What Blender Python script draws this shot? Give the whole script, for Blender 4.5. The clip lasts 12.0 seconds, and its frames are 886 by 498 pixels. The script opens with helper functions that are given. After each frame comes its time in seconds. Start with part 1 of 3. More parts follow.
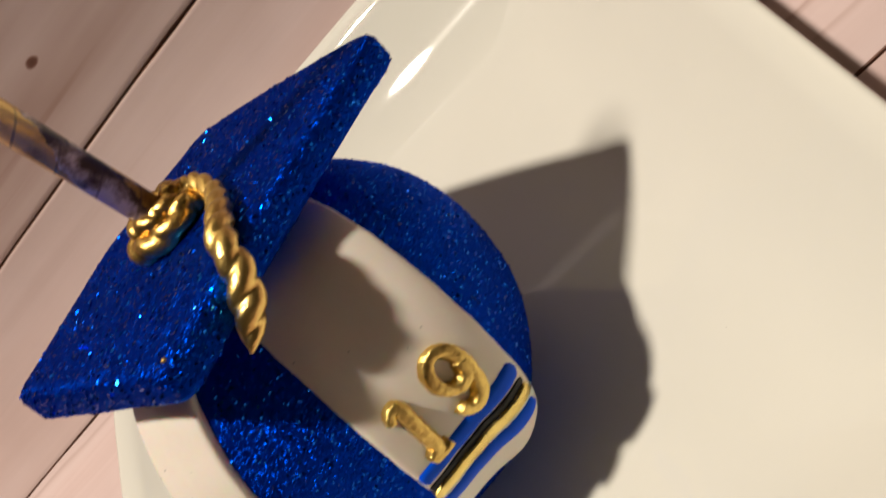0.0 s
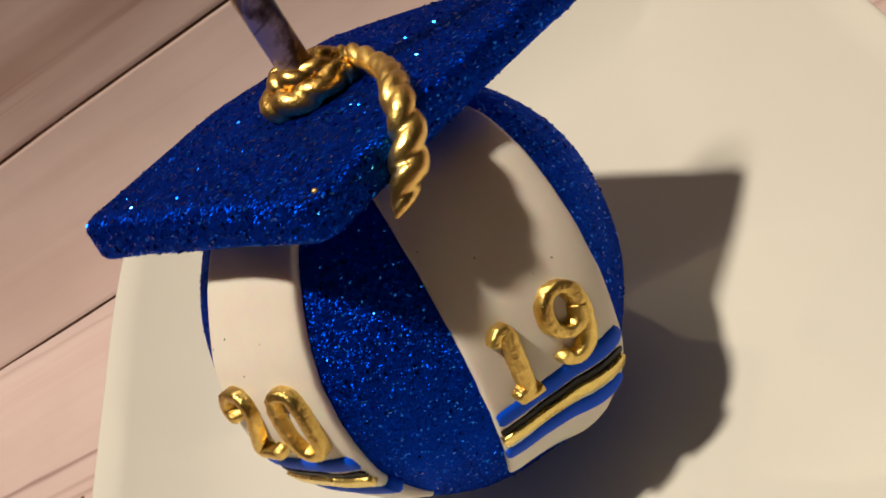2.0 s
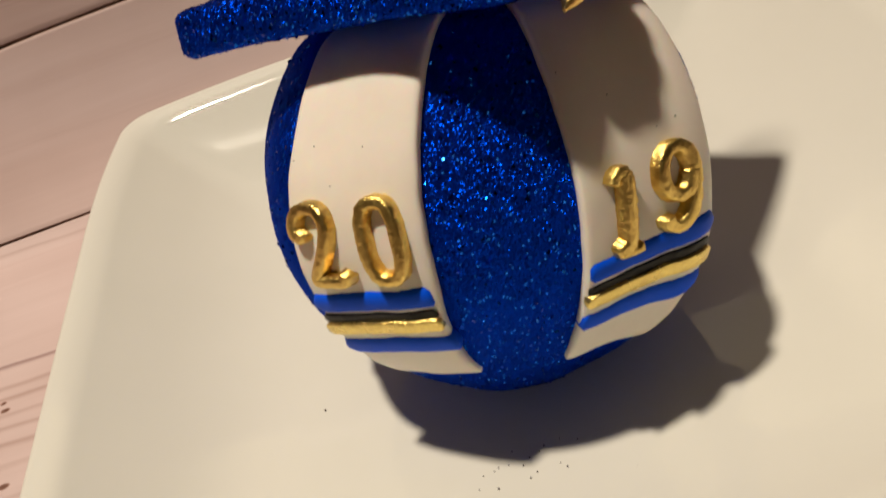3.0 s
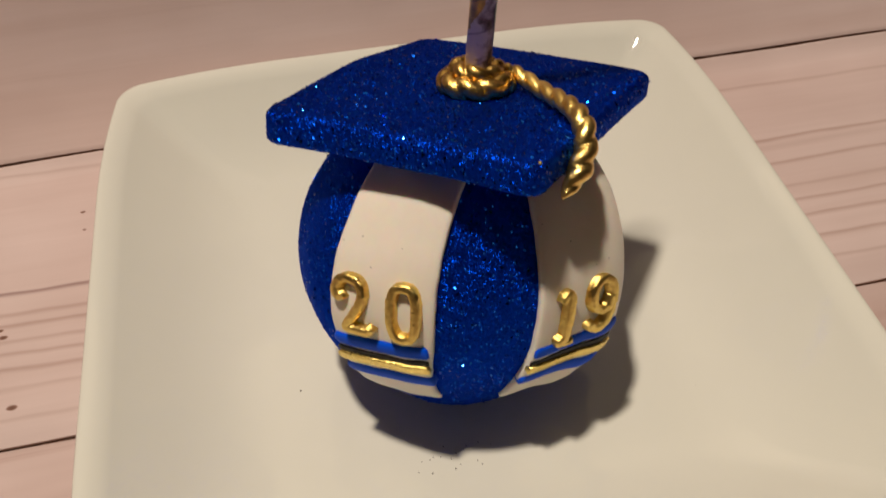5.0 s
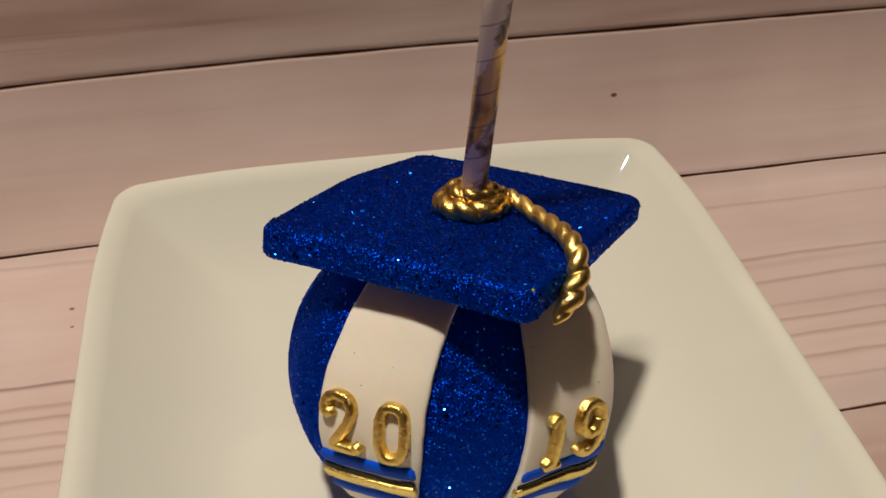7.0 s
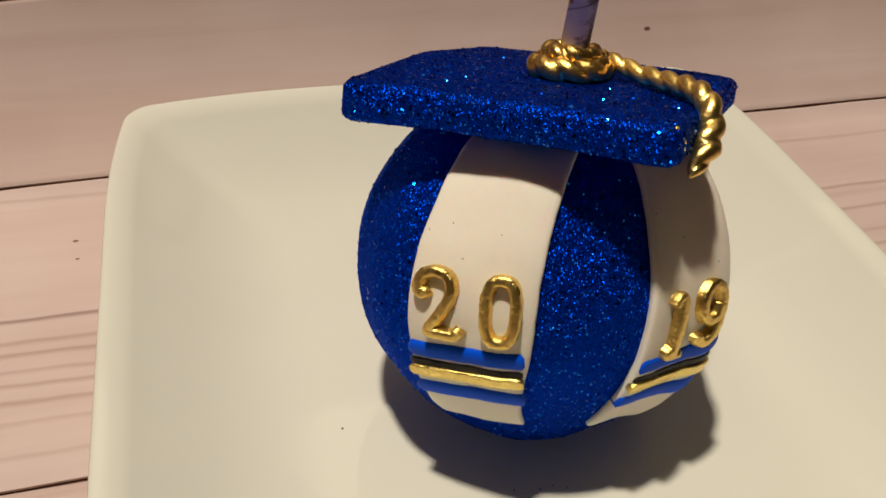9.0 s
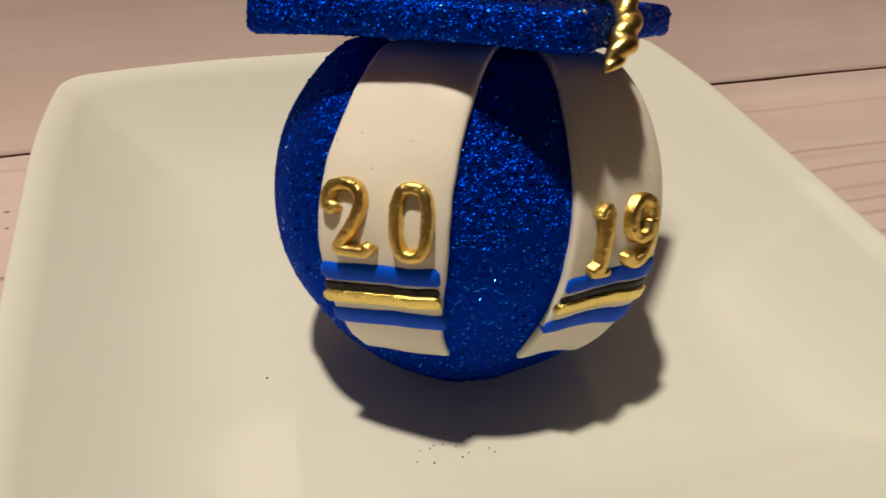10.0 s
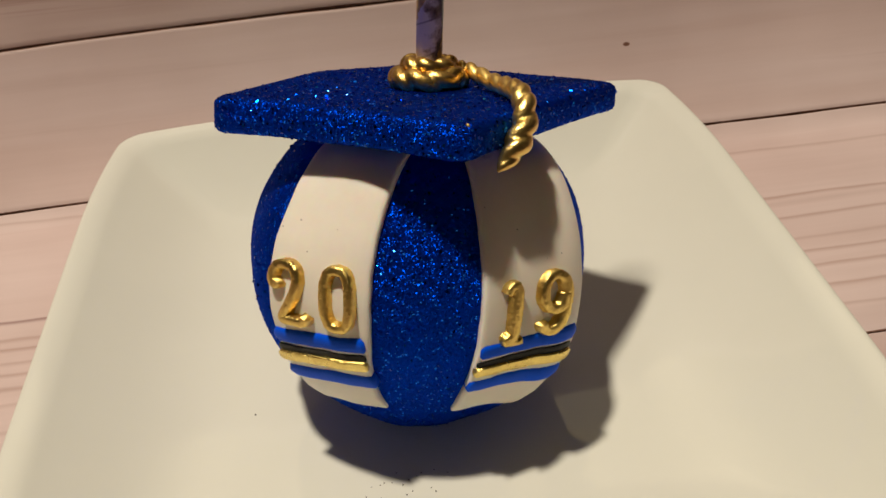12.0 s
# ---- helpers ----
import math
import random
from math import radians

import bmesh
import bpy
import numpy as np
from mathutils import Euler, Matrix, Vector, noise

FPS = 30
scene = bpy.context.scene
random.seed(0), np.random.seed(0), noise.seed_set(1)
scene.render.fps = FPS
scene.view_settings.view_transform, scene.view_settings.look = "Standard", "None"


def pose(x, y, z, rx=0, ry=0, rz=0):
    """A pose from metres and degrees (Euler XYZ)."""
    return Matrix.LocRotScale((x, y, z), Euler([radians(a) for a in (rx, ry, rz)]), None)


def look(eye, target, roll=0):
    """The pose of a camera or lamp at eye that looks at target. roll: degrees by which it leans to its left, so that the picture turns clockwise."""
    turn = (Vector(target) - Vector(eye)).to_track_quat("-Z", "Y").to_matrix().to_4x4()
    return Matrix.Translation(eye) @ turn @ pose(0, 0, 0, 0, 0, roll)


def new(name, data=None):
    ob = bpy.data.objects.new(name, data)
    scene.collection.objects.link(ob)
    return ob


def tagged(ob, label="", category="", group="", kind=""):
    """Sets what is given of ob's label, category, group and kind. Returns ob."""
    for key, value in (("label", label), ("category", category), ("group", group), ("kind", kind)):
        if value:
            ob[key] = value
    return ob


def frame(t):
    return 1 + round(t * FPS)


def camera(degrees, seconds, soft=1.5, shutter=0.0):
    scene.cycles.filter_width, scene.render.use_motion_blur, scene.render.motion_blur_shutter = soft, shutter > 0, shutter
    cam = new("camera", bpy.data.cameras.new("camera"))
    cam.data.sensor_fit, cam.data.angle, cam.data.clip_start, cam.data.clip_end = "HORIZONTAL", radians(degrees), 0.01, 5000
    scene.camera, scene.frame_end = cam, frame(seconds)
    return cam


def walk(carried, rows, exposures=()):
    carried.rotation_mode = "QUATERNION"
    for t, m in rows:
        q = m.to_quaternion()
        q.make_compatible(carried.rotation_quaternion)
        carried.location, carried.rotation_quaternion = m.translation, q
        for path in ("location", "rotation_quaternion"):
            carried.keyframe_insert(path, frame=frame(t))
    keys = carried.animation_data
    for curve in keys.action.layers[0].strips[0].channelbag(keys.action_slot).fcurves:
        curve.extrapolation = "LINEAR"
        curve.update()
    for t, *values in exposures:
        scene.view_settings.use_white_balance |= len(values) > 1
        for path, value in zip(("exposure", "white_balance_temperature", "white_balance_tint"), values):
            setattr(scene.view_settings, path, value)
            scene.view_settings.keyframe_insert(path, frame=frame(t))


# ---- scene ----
cam = camera(53.00, 12.0, 1.6, 0.3)
PATH = [
    (0.0, (0.09157, -0.09132, 0.14601), (0.03938, 0.01649, 0.03993), -61.74),
    (0.5, (0.10189, -0.08896, 0.14160), (0.05467, 0.02533, 0.04007), -60.58),
    (1.0, (0.08522, -0.09242, 0.14669), (0.03464, 0.01941, 0.04405), -58.45),
    (1.5, (0.07025, -0.09466, 0.14800), (0.02212, 0.01807, 0.04515), -51.60),
    (2.0, (0.05346, -0.09592, 0.14739), (0.01586, 0.01855, 0.04211), -40.20),
    (2.5, (0.02587, -0.10334, 0.14098), (0.00385, 0.01748, 0.03842), -27.24),
    (3.0, (0.00327, -0.11556, 0.12785), (-0.00476, 0.01024, 0.02931), -19.98),
    (3.2, (-0.00123, -0.11933, 0.12560), (-0.00562, 0.00560, 0.02573), -18.70),
    (4.8, (-0.02097, -0.13030, 0.18717), (-0.00314, -0.02299, 0.06985), -1.31),
    (5.0, (-0.02235, -0.12882, 0.19693), (-0.00433, -0.02112, 0.07999), -1.03),
    (5.5, (-0.02357, -0.12596, 0.20542), (-0.00469, -0.01789, 0.08895), 0.72),
    (6.0, (-0.02390, -0.12174, 0.20412), (-0.00429, -0.01494, 0.08661), 1.44),
    (6.5, (-0.02258, -0.12429, 0.20601), (-0.00173, -0.01336, 0.09261), 1.79),
    (6.7, (-0.02251, -0.12588, 0.20587), (-0.00142, -0.01121, 0.09630), 1.72),
    (8.3, (-0.04534, -0.11658, 0.16695), (-0.01594, 0.00457, 0.06666), 2.73),
    (8.5, (-0.05095, -0.11779, 0.16377), (-0.02171, 0.00323, 0.06327), 2.79),
    (9.0, (-0.05389, -0.12274, 0.16077), (-0.02065, -0.00277, 0.06025), 4.18),
    (9.5, (-0.04952, -0.12936, 0.15214), (-0.01641, -0.00758, 0.05380), 3.68),
    (10.0, (-0.03896, -0.13412, 0.13690), (-0.00493, -0.00906, 0.04308), 2.76),
    (10.5, (-0.02432, -0.14129, 0.14178), (0.00472, -0.01355, 0.04992), 0.27),
    (11.0, (-0.01497, -0.13995, 0.15321), (0.00544, -0.01223, 0.05903), -1.71),
    (11.5, (-0.00575, -0.14513, 0.16118), (0.00870, -0.01755, 0.06570), -3.01),
    (12.0, (0.00134, -0.14978, 0.16439), (0.00973, -0.02180, 0.06874), -3.74),
]
EXPOSURES = [(0, 0.17, 6150, 9), (0.5, -0.03, 6330, 9), (1, -0.26, 6400, 10), (1.5, 0.05, 6400, 9), (2, 0.0, 6400, 9), (2.5, -0.03, 6400, 9), (3, -0.02, 6400, 9), (5, -0.25, 6380, 10), (6.5, -0.30, 6350, 8), (8.5, -0.10, 6330, 5), (12, -0.10, 6330, 5)]
walk(cam, [(t, look(eye, target, roll)) for t, eye, target, roll in PATH], EXPOSURES)

# ---- plan in metres ----
LAMP, LAMP_AIM, LAMP_POWER = (-0.28, 0.03, 1.6), (-0.27, -0.45, 0.0), 125.0
PLATE_AT, PLATE_TURN, PLATE_LONGER = (0.0090, 0.0310, 0.0), 1.5, 0.0034
APPLE_AT = (0.00695, 0.01760, 0.03729)
APPLE_TURN = [[0.9919, -0.0251, 0.1245], [-0.0216, 0.9325, 0.3604], [-0.1251, -0.3602, 0.9245]]
# the apple is a little flatter from front to back than a ball
APPLE_STRETCH = [[1.006, 0.007, -0.0017], [0.007, 0.9405, 0.0101], [-0.0017, 0.0101, 1.0001]]
CAP_CORNERS = [(-0.0473, -0.0055), (0.0038, -0.0480), (0.0475, 0.0092), (-0.0038, 0.0490)]
CAP_Z, CAP_SLOPE = 0.0405, (0.029, 0.052)
KNOT = (0.0003, -0.0032)
TASSEL = [(0.0060, -0.0020, 0.0042), (0.0095, -0.0040, 0.0036), (0.0130, -0.0105, 0.0024), (0.0152, -0.0180, 0.0024), (0.0164, -0.0250, 0.0026), (0.0168, -0.0310, 0.0018), (0.0166, -0.0346, -0.0022), (0.0145, -0.0374, -0.0062), (0.0112, -0.0398, -0.0100)]
STRAW_WAY, STRAW_LENGTH = (-0.038, -0.263, 0.964), 0.13
UPLIGHT, UPLIGHT_POWER = (0.2, 2.1, 1.2), 85.0

# ---- world and light ----
world = bpy.data.worlds.new("room_air")
world.use_nodes = True
world.node_tree.nodes["Background"].inputs["Color"].default_value = (1.0, 0.82, 0.66, 1)
world.node_tree.nodes["Background"].inputs["Strength"].default_value = 0.004
scene.world = world


def down_light(name, place, target, radius, power, colour, cone, blend):
    data = bpy.data.lights.new(name, "SPOT")
    data.shadow_soft_size, data.energy, data.color = radius, power, colour
    data.spot_size, data.spot_blend = radians(cone), blend
    ob = new(name, data)
    ob.matrix_world = look(place, target)
    return ob


down_light("ceiling_spot", LAMP, LAMP_AIM, 0.05, LAMP_POWER, (1.0, 0.86, 0.70), 106, 1.0)
# added fill lamp, unseen: it lifts the ceiling that the plate's glaze mirrors
down_light("standing_uplight", UPLIGHT, (UPLIGHT[0], UPLIGHT[1] + 0.001, 2.3), 0.08, UPLIGHT_POWER, (1.0, 0.84, 0.62), 150, 1.0)


# ---- materials ----
def material(name):
    m = bpy.data.materials.new(name)
    m.use_nodes = True
    nt = m.node_tree
    return m, nt, nt.nodes["Principled BSDF"]


def node(nt, kind, **values):
    n = nt.nodes.new(kind)
    for key, value in values.items():
        n.inputs[key.replace("_", " ")].default_value = value
    return n


def mapped(nt, scale=(1, 1, 1), turn=0.0):
    c = nt.nodes.new("ShaderNodeTexCoord")
    m = node(nt, "ShaderNodeMapping", Scale=scale, Rotation=(0, 0, turn))
    nt.links.new(c.outputs["Object"], m.inputs["Vector"])
    return m.outputs["Vector"]


def noise_tex(nt, vector, scale, detail=4.0, rough=0.6):
    n = node(nt, "ShaderNodeTexNoise", Scale=scale, Detail=detail, Roughness=rough)
    nt.links.new(vector, n.inputs["Vector"])
    return n


def ramp(nt, socket, stops):
    r = nt.nodes.new("ShaderNodeValToRGB")
    nt.links.new(socket, r.inputs["Fac"])
    while len(r.color_ramp.elements) < len(stops):
        r.color_ramp.elements.new(0.5)
    for e, (at, colour) in zip(r.color_ramp.elements, stops):
        e.position, e.color = at, (*colour, 1)
    return r.outputs["Color"]


def mix(nt, a, b, fac, mode="MIX"):
    n = nt.nodes.new("ShaderNodeMix")
    n.data_type, n.blend_type = "RGBA", mode
    for socket, value in ((n.inputs[0], fac), (n.inputs[6], a), (n.inputs[7], b)):
        if isinstance(value, bpy.types.NodeSocket):
            nt.links.new(value, socket)
        elif isinstance(value, tuple):
            socket.default_value = (*value, 1)
        else:
            socket.default_value = value
    return n.outputs[2]


def bump(nt, bsdf, height, strength, distance):
    b = node(nt, "ShaderNodeBump", Strength=strength, Distance=distance)
    nt.links.new(height, b.inputs["Height"])
    nt.links.new(b.outputs["Normal"], bsdf.inputs["Normal"])
    return b


def plain(name, colour, rough, metal=0.0, grain=300.0, vary=0.12, relief=0.0002, strength=0.3, coat=0.0, shine=0.5):
    """A surface of one colour with fine mottling and relief."""
    m, nt, b = material(name)
    v = mapped(nt)
    n1, n2 = noise_tex(nt, v, grain), noise_tex(nt, v, grain / 9)
    dark = tuple(c * (1 - vary) for c in colour)
    light = tuple(min(1, c * (1 + vary)) for c in colour)
    c1 = ramp(nt, n1.outputs["Fac"], [(0.3, dark), (0.7, light)])
    c2 = ramp(nt, n2.outputs["Fac"], [(0.3, dark), (0.7, light)])
    nt.links.new(mix(nt, c1, c2, 0.5), b.inputs["Base Color"])
    r = ramp(nt, n2.outputs["Fac"], [(0.3, (rough * 0.8,) * 3), (0.7, (min(1, rough * 1.2),) * 3)])
    nt.links.new(r, b.inputs["Roughness"])
    b.inputs["Metallic"].default_value = metal
    b.inputs["Coat Weight"].default_value = coat
    b.inputs["Specular IOR Level"].default_value = shine
    bump(nt, b, n1.outputs["Fac"], strength, relief)
    return m


def glitter(name, base, flake, size):
    """Edible glitter: small metal flakes, each with a lean of its own, over a blue coat."""
    m, nt, b = material(name)
    v = mapped(nt)
    cells = node(nt, "ShaderNodeTexVoronoi", Scale=1.0 / size)
    nt.links.new(v, cells.inputs["Vector"])
    big = node(nt, "ShaderNodeTexVoronoi", Scale=0.32 / size)
    nt.links.new(v, big.inputs["Vector"])
    geo = nt.nodes.new("ShaderNodeNewGeometry")

    def leaned(colour, amount):
        c = nt.nodes.new("ShaderNodeVectorMath")
        c.operation = "SUBTRACT"
        nt.links.new(colour, c.inputs[0])
        c.inputs[1].default_value = (0.5, 0.5, 0.5)
        s = nt.nodes.new("ShaderNodeVectorMath")
        s.operation = "SCALE"
        nt.links.new(c.outputs[0], s.inputs[0])
        s.inputs["Scale"].default_value = amount
        a = nt.nodes.new("ShaderNodeVectorMath")
        a.operation = "ADD"
        nt.links.new(geo.outputs["Normal"], a.inputs[0])
        nt.links.new(s.outputs[0], a.inputs[1])
        u = nt.nodes.new("ShaderNodeVectorMath")
        u.operation = "NORMALIZE"
        nt.links.new(a.outputs[0], u.inputs[0])
        return u.outputs[0]

    part_of = nt.nodes.new("ShaderNodeSeparateColor")
    nt.links.new(cells.outputs["Color"], part_of.inputs["Color"])
    tone = ramp(nt, part_of.outputs["Green"], [(0.0, tuple(0.45 * c for c in base)), (1.0, base)])
    clump = noise_tex(nt, v, 620.0, 3, 0.6)
    tone = mix(nt, tone, ramp(nt, clump.outputs["Fac"], [(0.36, (0.35, 0.35, 0.4)), (0.62, (1.0, 1.0, 1.0))]), 1.0, "MULTIPLY")
    nt.links.new(tone, b.inputs["Base Color"])
    b.inputs["Roughness"].default_value = 0.6
    b.inputs["Specular IOR Level"].default_value = 0.03
    metal = node(nt, "ShaderNodeBsdfAnisotropic", Color=(*flake, 1), Roughness=0.34)
    metal.distribution = "BECKMANN"
    nt.links.new(leaned(cells.outputs["Color"], 1.25), metal.inputs["Normal"])
    coat = nt.nodes.new("ShaderNodeMixShader")
    coat.inputs["Fac"].default_value = 0.64
    nt.links.new(b.outputs[0], coat.inputs[1])
    nt.links.new(metal.outputs[0], coat.inputs[2])
    sparkle = node(nt, "ShaderNodeBsdfAnisotropic", Color=(0.02, 0.18, 0.78, 1), Roughness=0.16)
    sparkle.distribution = "BECKMANN"
    nt.links.new(leaned(big.outputs["Color"], 1.7), sparkle.inputs["Normal"])
    near = nt.nodes.new("ShaderNodeMath")
    near.operation = "LESS_THAN"
    nt.links.new(big.outputs["Distance"], near.inputs[0])
    near.inputs[1].default_value = 0.40
    pick = nt.nodes.new("ShaderNodeSeparateColor")
    nt.links.new(big.outputs["Color"], pick.inputs["Color"])
    some = nt.nodes.new("ShaderNodeMath")
    some.operation = "COMPARE"
    nt.links.new(pick.outputs["Red"], some.inputs[0])
    some.inputs[1].default_value, some.inputs[2].default_value = 0.5, 0.08
    both = nt.nodes.new("ShaderNodeMath")
    both.operation = "MULTIPLY"
    nt.links.new(some.outputs[0], both.inputs[0])
    nt.links.new(near.outputs[0], both.inputs[1])
    bright = nt.nodes.new("ShaderNodeAddShader")
    nt.links.new(coat.outputs[0], bright.inputs[0])
    nt.links.new(sparkle.outputs[0], bright.inputs[1])
    mixer = nt.nodes.new("ShaderNodeMixShader")
    nt.links.new(both.outputs[0], mixer.inputs["Fac"])
    nt.links.new(coat.outputs[0], mixer.inputs[1])
    nt.links.new(bright.outputs[0], mixer.inputs[2])
    nt.links.new(mixer.outputs[0], nt.nodes["Material Output"].inputs["Surface"])
    return m


def grain_lines(nt, v, slope, lines, wobble):
    """Brown grain lines along a board: each its y where x is 0 and its darkness."""
    s = nt.nodes.new("ShaderNodeSeparateXYZ")
    nt.links.new(v, s.inputs[0])
    k = node(nt, "ShaderNodeMath")
    k.operation = "MULTIPLY_ADD"
    nt.links.new(s.outputs["X"], k.inputs[0])
    k.inputs[1].default_value = -slope
    nt.links.new(s.outputs["Y"], k.inputs[2])
    w = node(nt, "ShaderNodeMath")
    w.operation = "MULTIPLY_ADD"
    nt.links.new(wobble, w.inputs[0])
    w.inputs[1].default_value = 0.005
    nt.links.new(k.outputs[0], w.inputs[2])
    at = nt.nodes.new("ShaderNodeMapRange")
    nt.links.new(w.outputs[0], at.inputs["Value"])
    at.inputs["From Min"].default_value, at.inputs["From Max"].default_value = 0.0225, 0.1625
    stops = []
    for y, dark in sorted(lines):
        p = (y - 0.02) / 0.14
        stops += [(p - 0.012, (1, 1, 1)), (p, (1 - dark, 1 - 1.25 * dark, 1 - 1.4 * dark)), (p + 0.006, (1, 1, 1))]
    return ramp(nt, at.outputs[0], stops), s.outputs["X"]


def wood(name, grain, knots, lined=False, stain_tone=(0.80, 0.74, 0.70)):
    """Whitewashed boards: pink-grey paint over brown grain that shows through in streaks, with a few knots (x, y, radius)."""
    m, nt, b = material(name)
    v = nt.nodes.new("ShaderNodeUVMap").outputs["UV"]
    info = nt.nodes.new("ShaderNodeObjectInfo")
    shift = nt.nodes.new("ShaderNodeVectorMath")
    shift.operation = "MULTIPLY_ADD"
    nt.links.new(info.outputs["Random"], shift.inputs[0])
    shift.inputs[1].default_value = (7.3, 3.1, 0)
    nt.links.new(v, shift.inputs[2])
    long = node(nt, "ShaderNodeMapping", Scale=(1.7, 52.0, 1.0))
    nt.links.new(shift.outputs[0], long.inputs["Vector"])
    fine = node(nt, "ShaderNodeMapping", Scale=(9.0, 160.0, 1.0))
    nt.links.new(shift.outputs[0], fine.inputs["Vector"])
    wide = noise_tex(nt, shift.outputs[0], 9.0, 3)
    g1 = noise_tex(nt, long.outputs[0], 2.0, 4, 0.55)
    g1.inputs["Distortion"].default_value = 0.8
    g2 = noise_tex(nt, fine.outputs[0], 1.0, 4)
    paint = ramp(nt, wide.outputs["Fac"], [(0.3, (0.54, 0.415, 0.39)), (0.7, (0.64, 0.51, 0.485))])
    lines = ramp(nt, g1.outputs["Fac"], [(0.28, (0.50, 0.39, 0.34)), (0.34, (0.86, 0.80, 0.78)), (0.40, (1, 1, 1))])
    fine_c = ramp(nt, g2.outputs["Fac"], [(0.3, (0.93, 0.91, 0.90)), (0.65, (1.0, 1.0, 1.0))])
    c = mix(nt, paint, lines, grain, "MULTIPLY")
    broad = node(nt, "ShaderNodeMapping", Scale=(2.0, 22.0, 1.0))
    nt.links.new(shift.outputs[0], broad.inputs["Vector"])
    g3 = noise_tex(nt, broad.outputs[0], 1.6, 3)
    # broad brown patches; a paler tone stands in for light on the lined board
    c = mix(nt, c, ramp(nt, g3.outputs["Fac"], [(0.36, stain_tone), (0.64, (1, 1, 1))]), 0.75, "MULTIPLY")
    c = mix(nt, c, fine_c, 0.8, "MULTIPLY")
    if lined:
        drift = node(nt, "ShaderNodeMapping", Scale=(14.0, 50.0, 1.0))
        nt.links.new(v, drift.inputs["Vector"])
        wobble = noise_tex(nt, drift.outputs[0], 1.0, 3)
        left, x_of = grain_lines(nt, v, -0.03, LINES_LEFT, wobble.outputs["Fac"])
        right, x_of = grain_lines(nt, v, -0.01, LINES_RIGHT, wobble.outputs["Fac"])
        side = nt.nodes.new("ShaderNodeMath")
        side.operation = "GREATER_THAN"
        nt.links.new(x_of, side.inputs[0])
        side.inputs[1].default_value = 0.0
        patchy = ramp(nt, g1.outputs["Fac"], [(0.3, (1, 1, 1)), (0.7, (0.5, 0.5, 0.5))])
        c = mix(nt, c, mix(nt, left, right, side.outputs[0]), patchy, "MULTIPLY")
    for x, y, r in knots:
        away = nt.nodes.new("ShaderNodeVectorMath")
        away.operation = "DISTANCE"
        near_by = node(nt, "ShaderNodeMapping", Scale=(0.6 / r, 1.0 / r, 0.0), Location=(-x * 0.6 / r, -y / r, 0))
        nt.links.new(v, near_by.inputs["Vector"])
        nt.links.new(near_by.outputs[0], away.inputs[0])
        wave = nt.nodes.new("ShaderNodeMath")
        wave.operation = "MULTIPLY_ADD"
        nt.links.new(g2.outputs["Fac"], wave.inputs[0])
        wave.inputs[1].default_value = 0.6
        nt.links.new(away.outputs["Value"], wave.inputs[2])
        c = mix(nt, c, ramp(nt, wave.outputs[0], [(0.0, (0.16, 0.08, 0.05)), (0.75, (0.30, 0.18, 0.13)), (1.0, (0.82, 0.74, 0.70)), (1.0, (1, 1, 1))]), 1.0, "MULTIPLY")
    nt.links.new(c, b.inputs["Base Color"])
    b.inputs["Roughness"].default_value = 0.6
    b.inputs["Specular IOR Level"].default_value = 0.3
    bump(nt, b, g1.outputs["Fac"], 0.2, 0.0004)
    return m


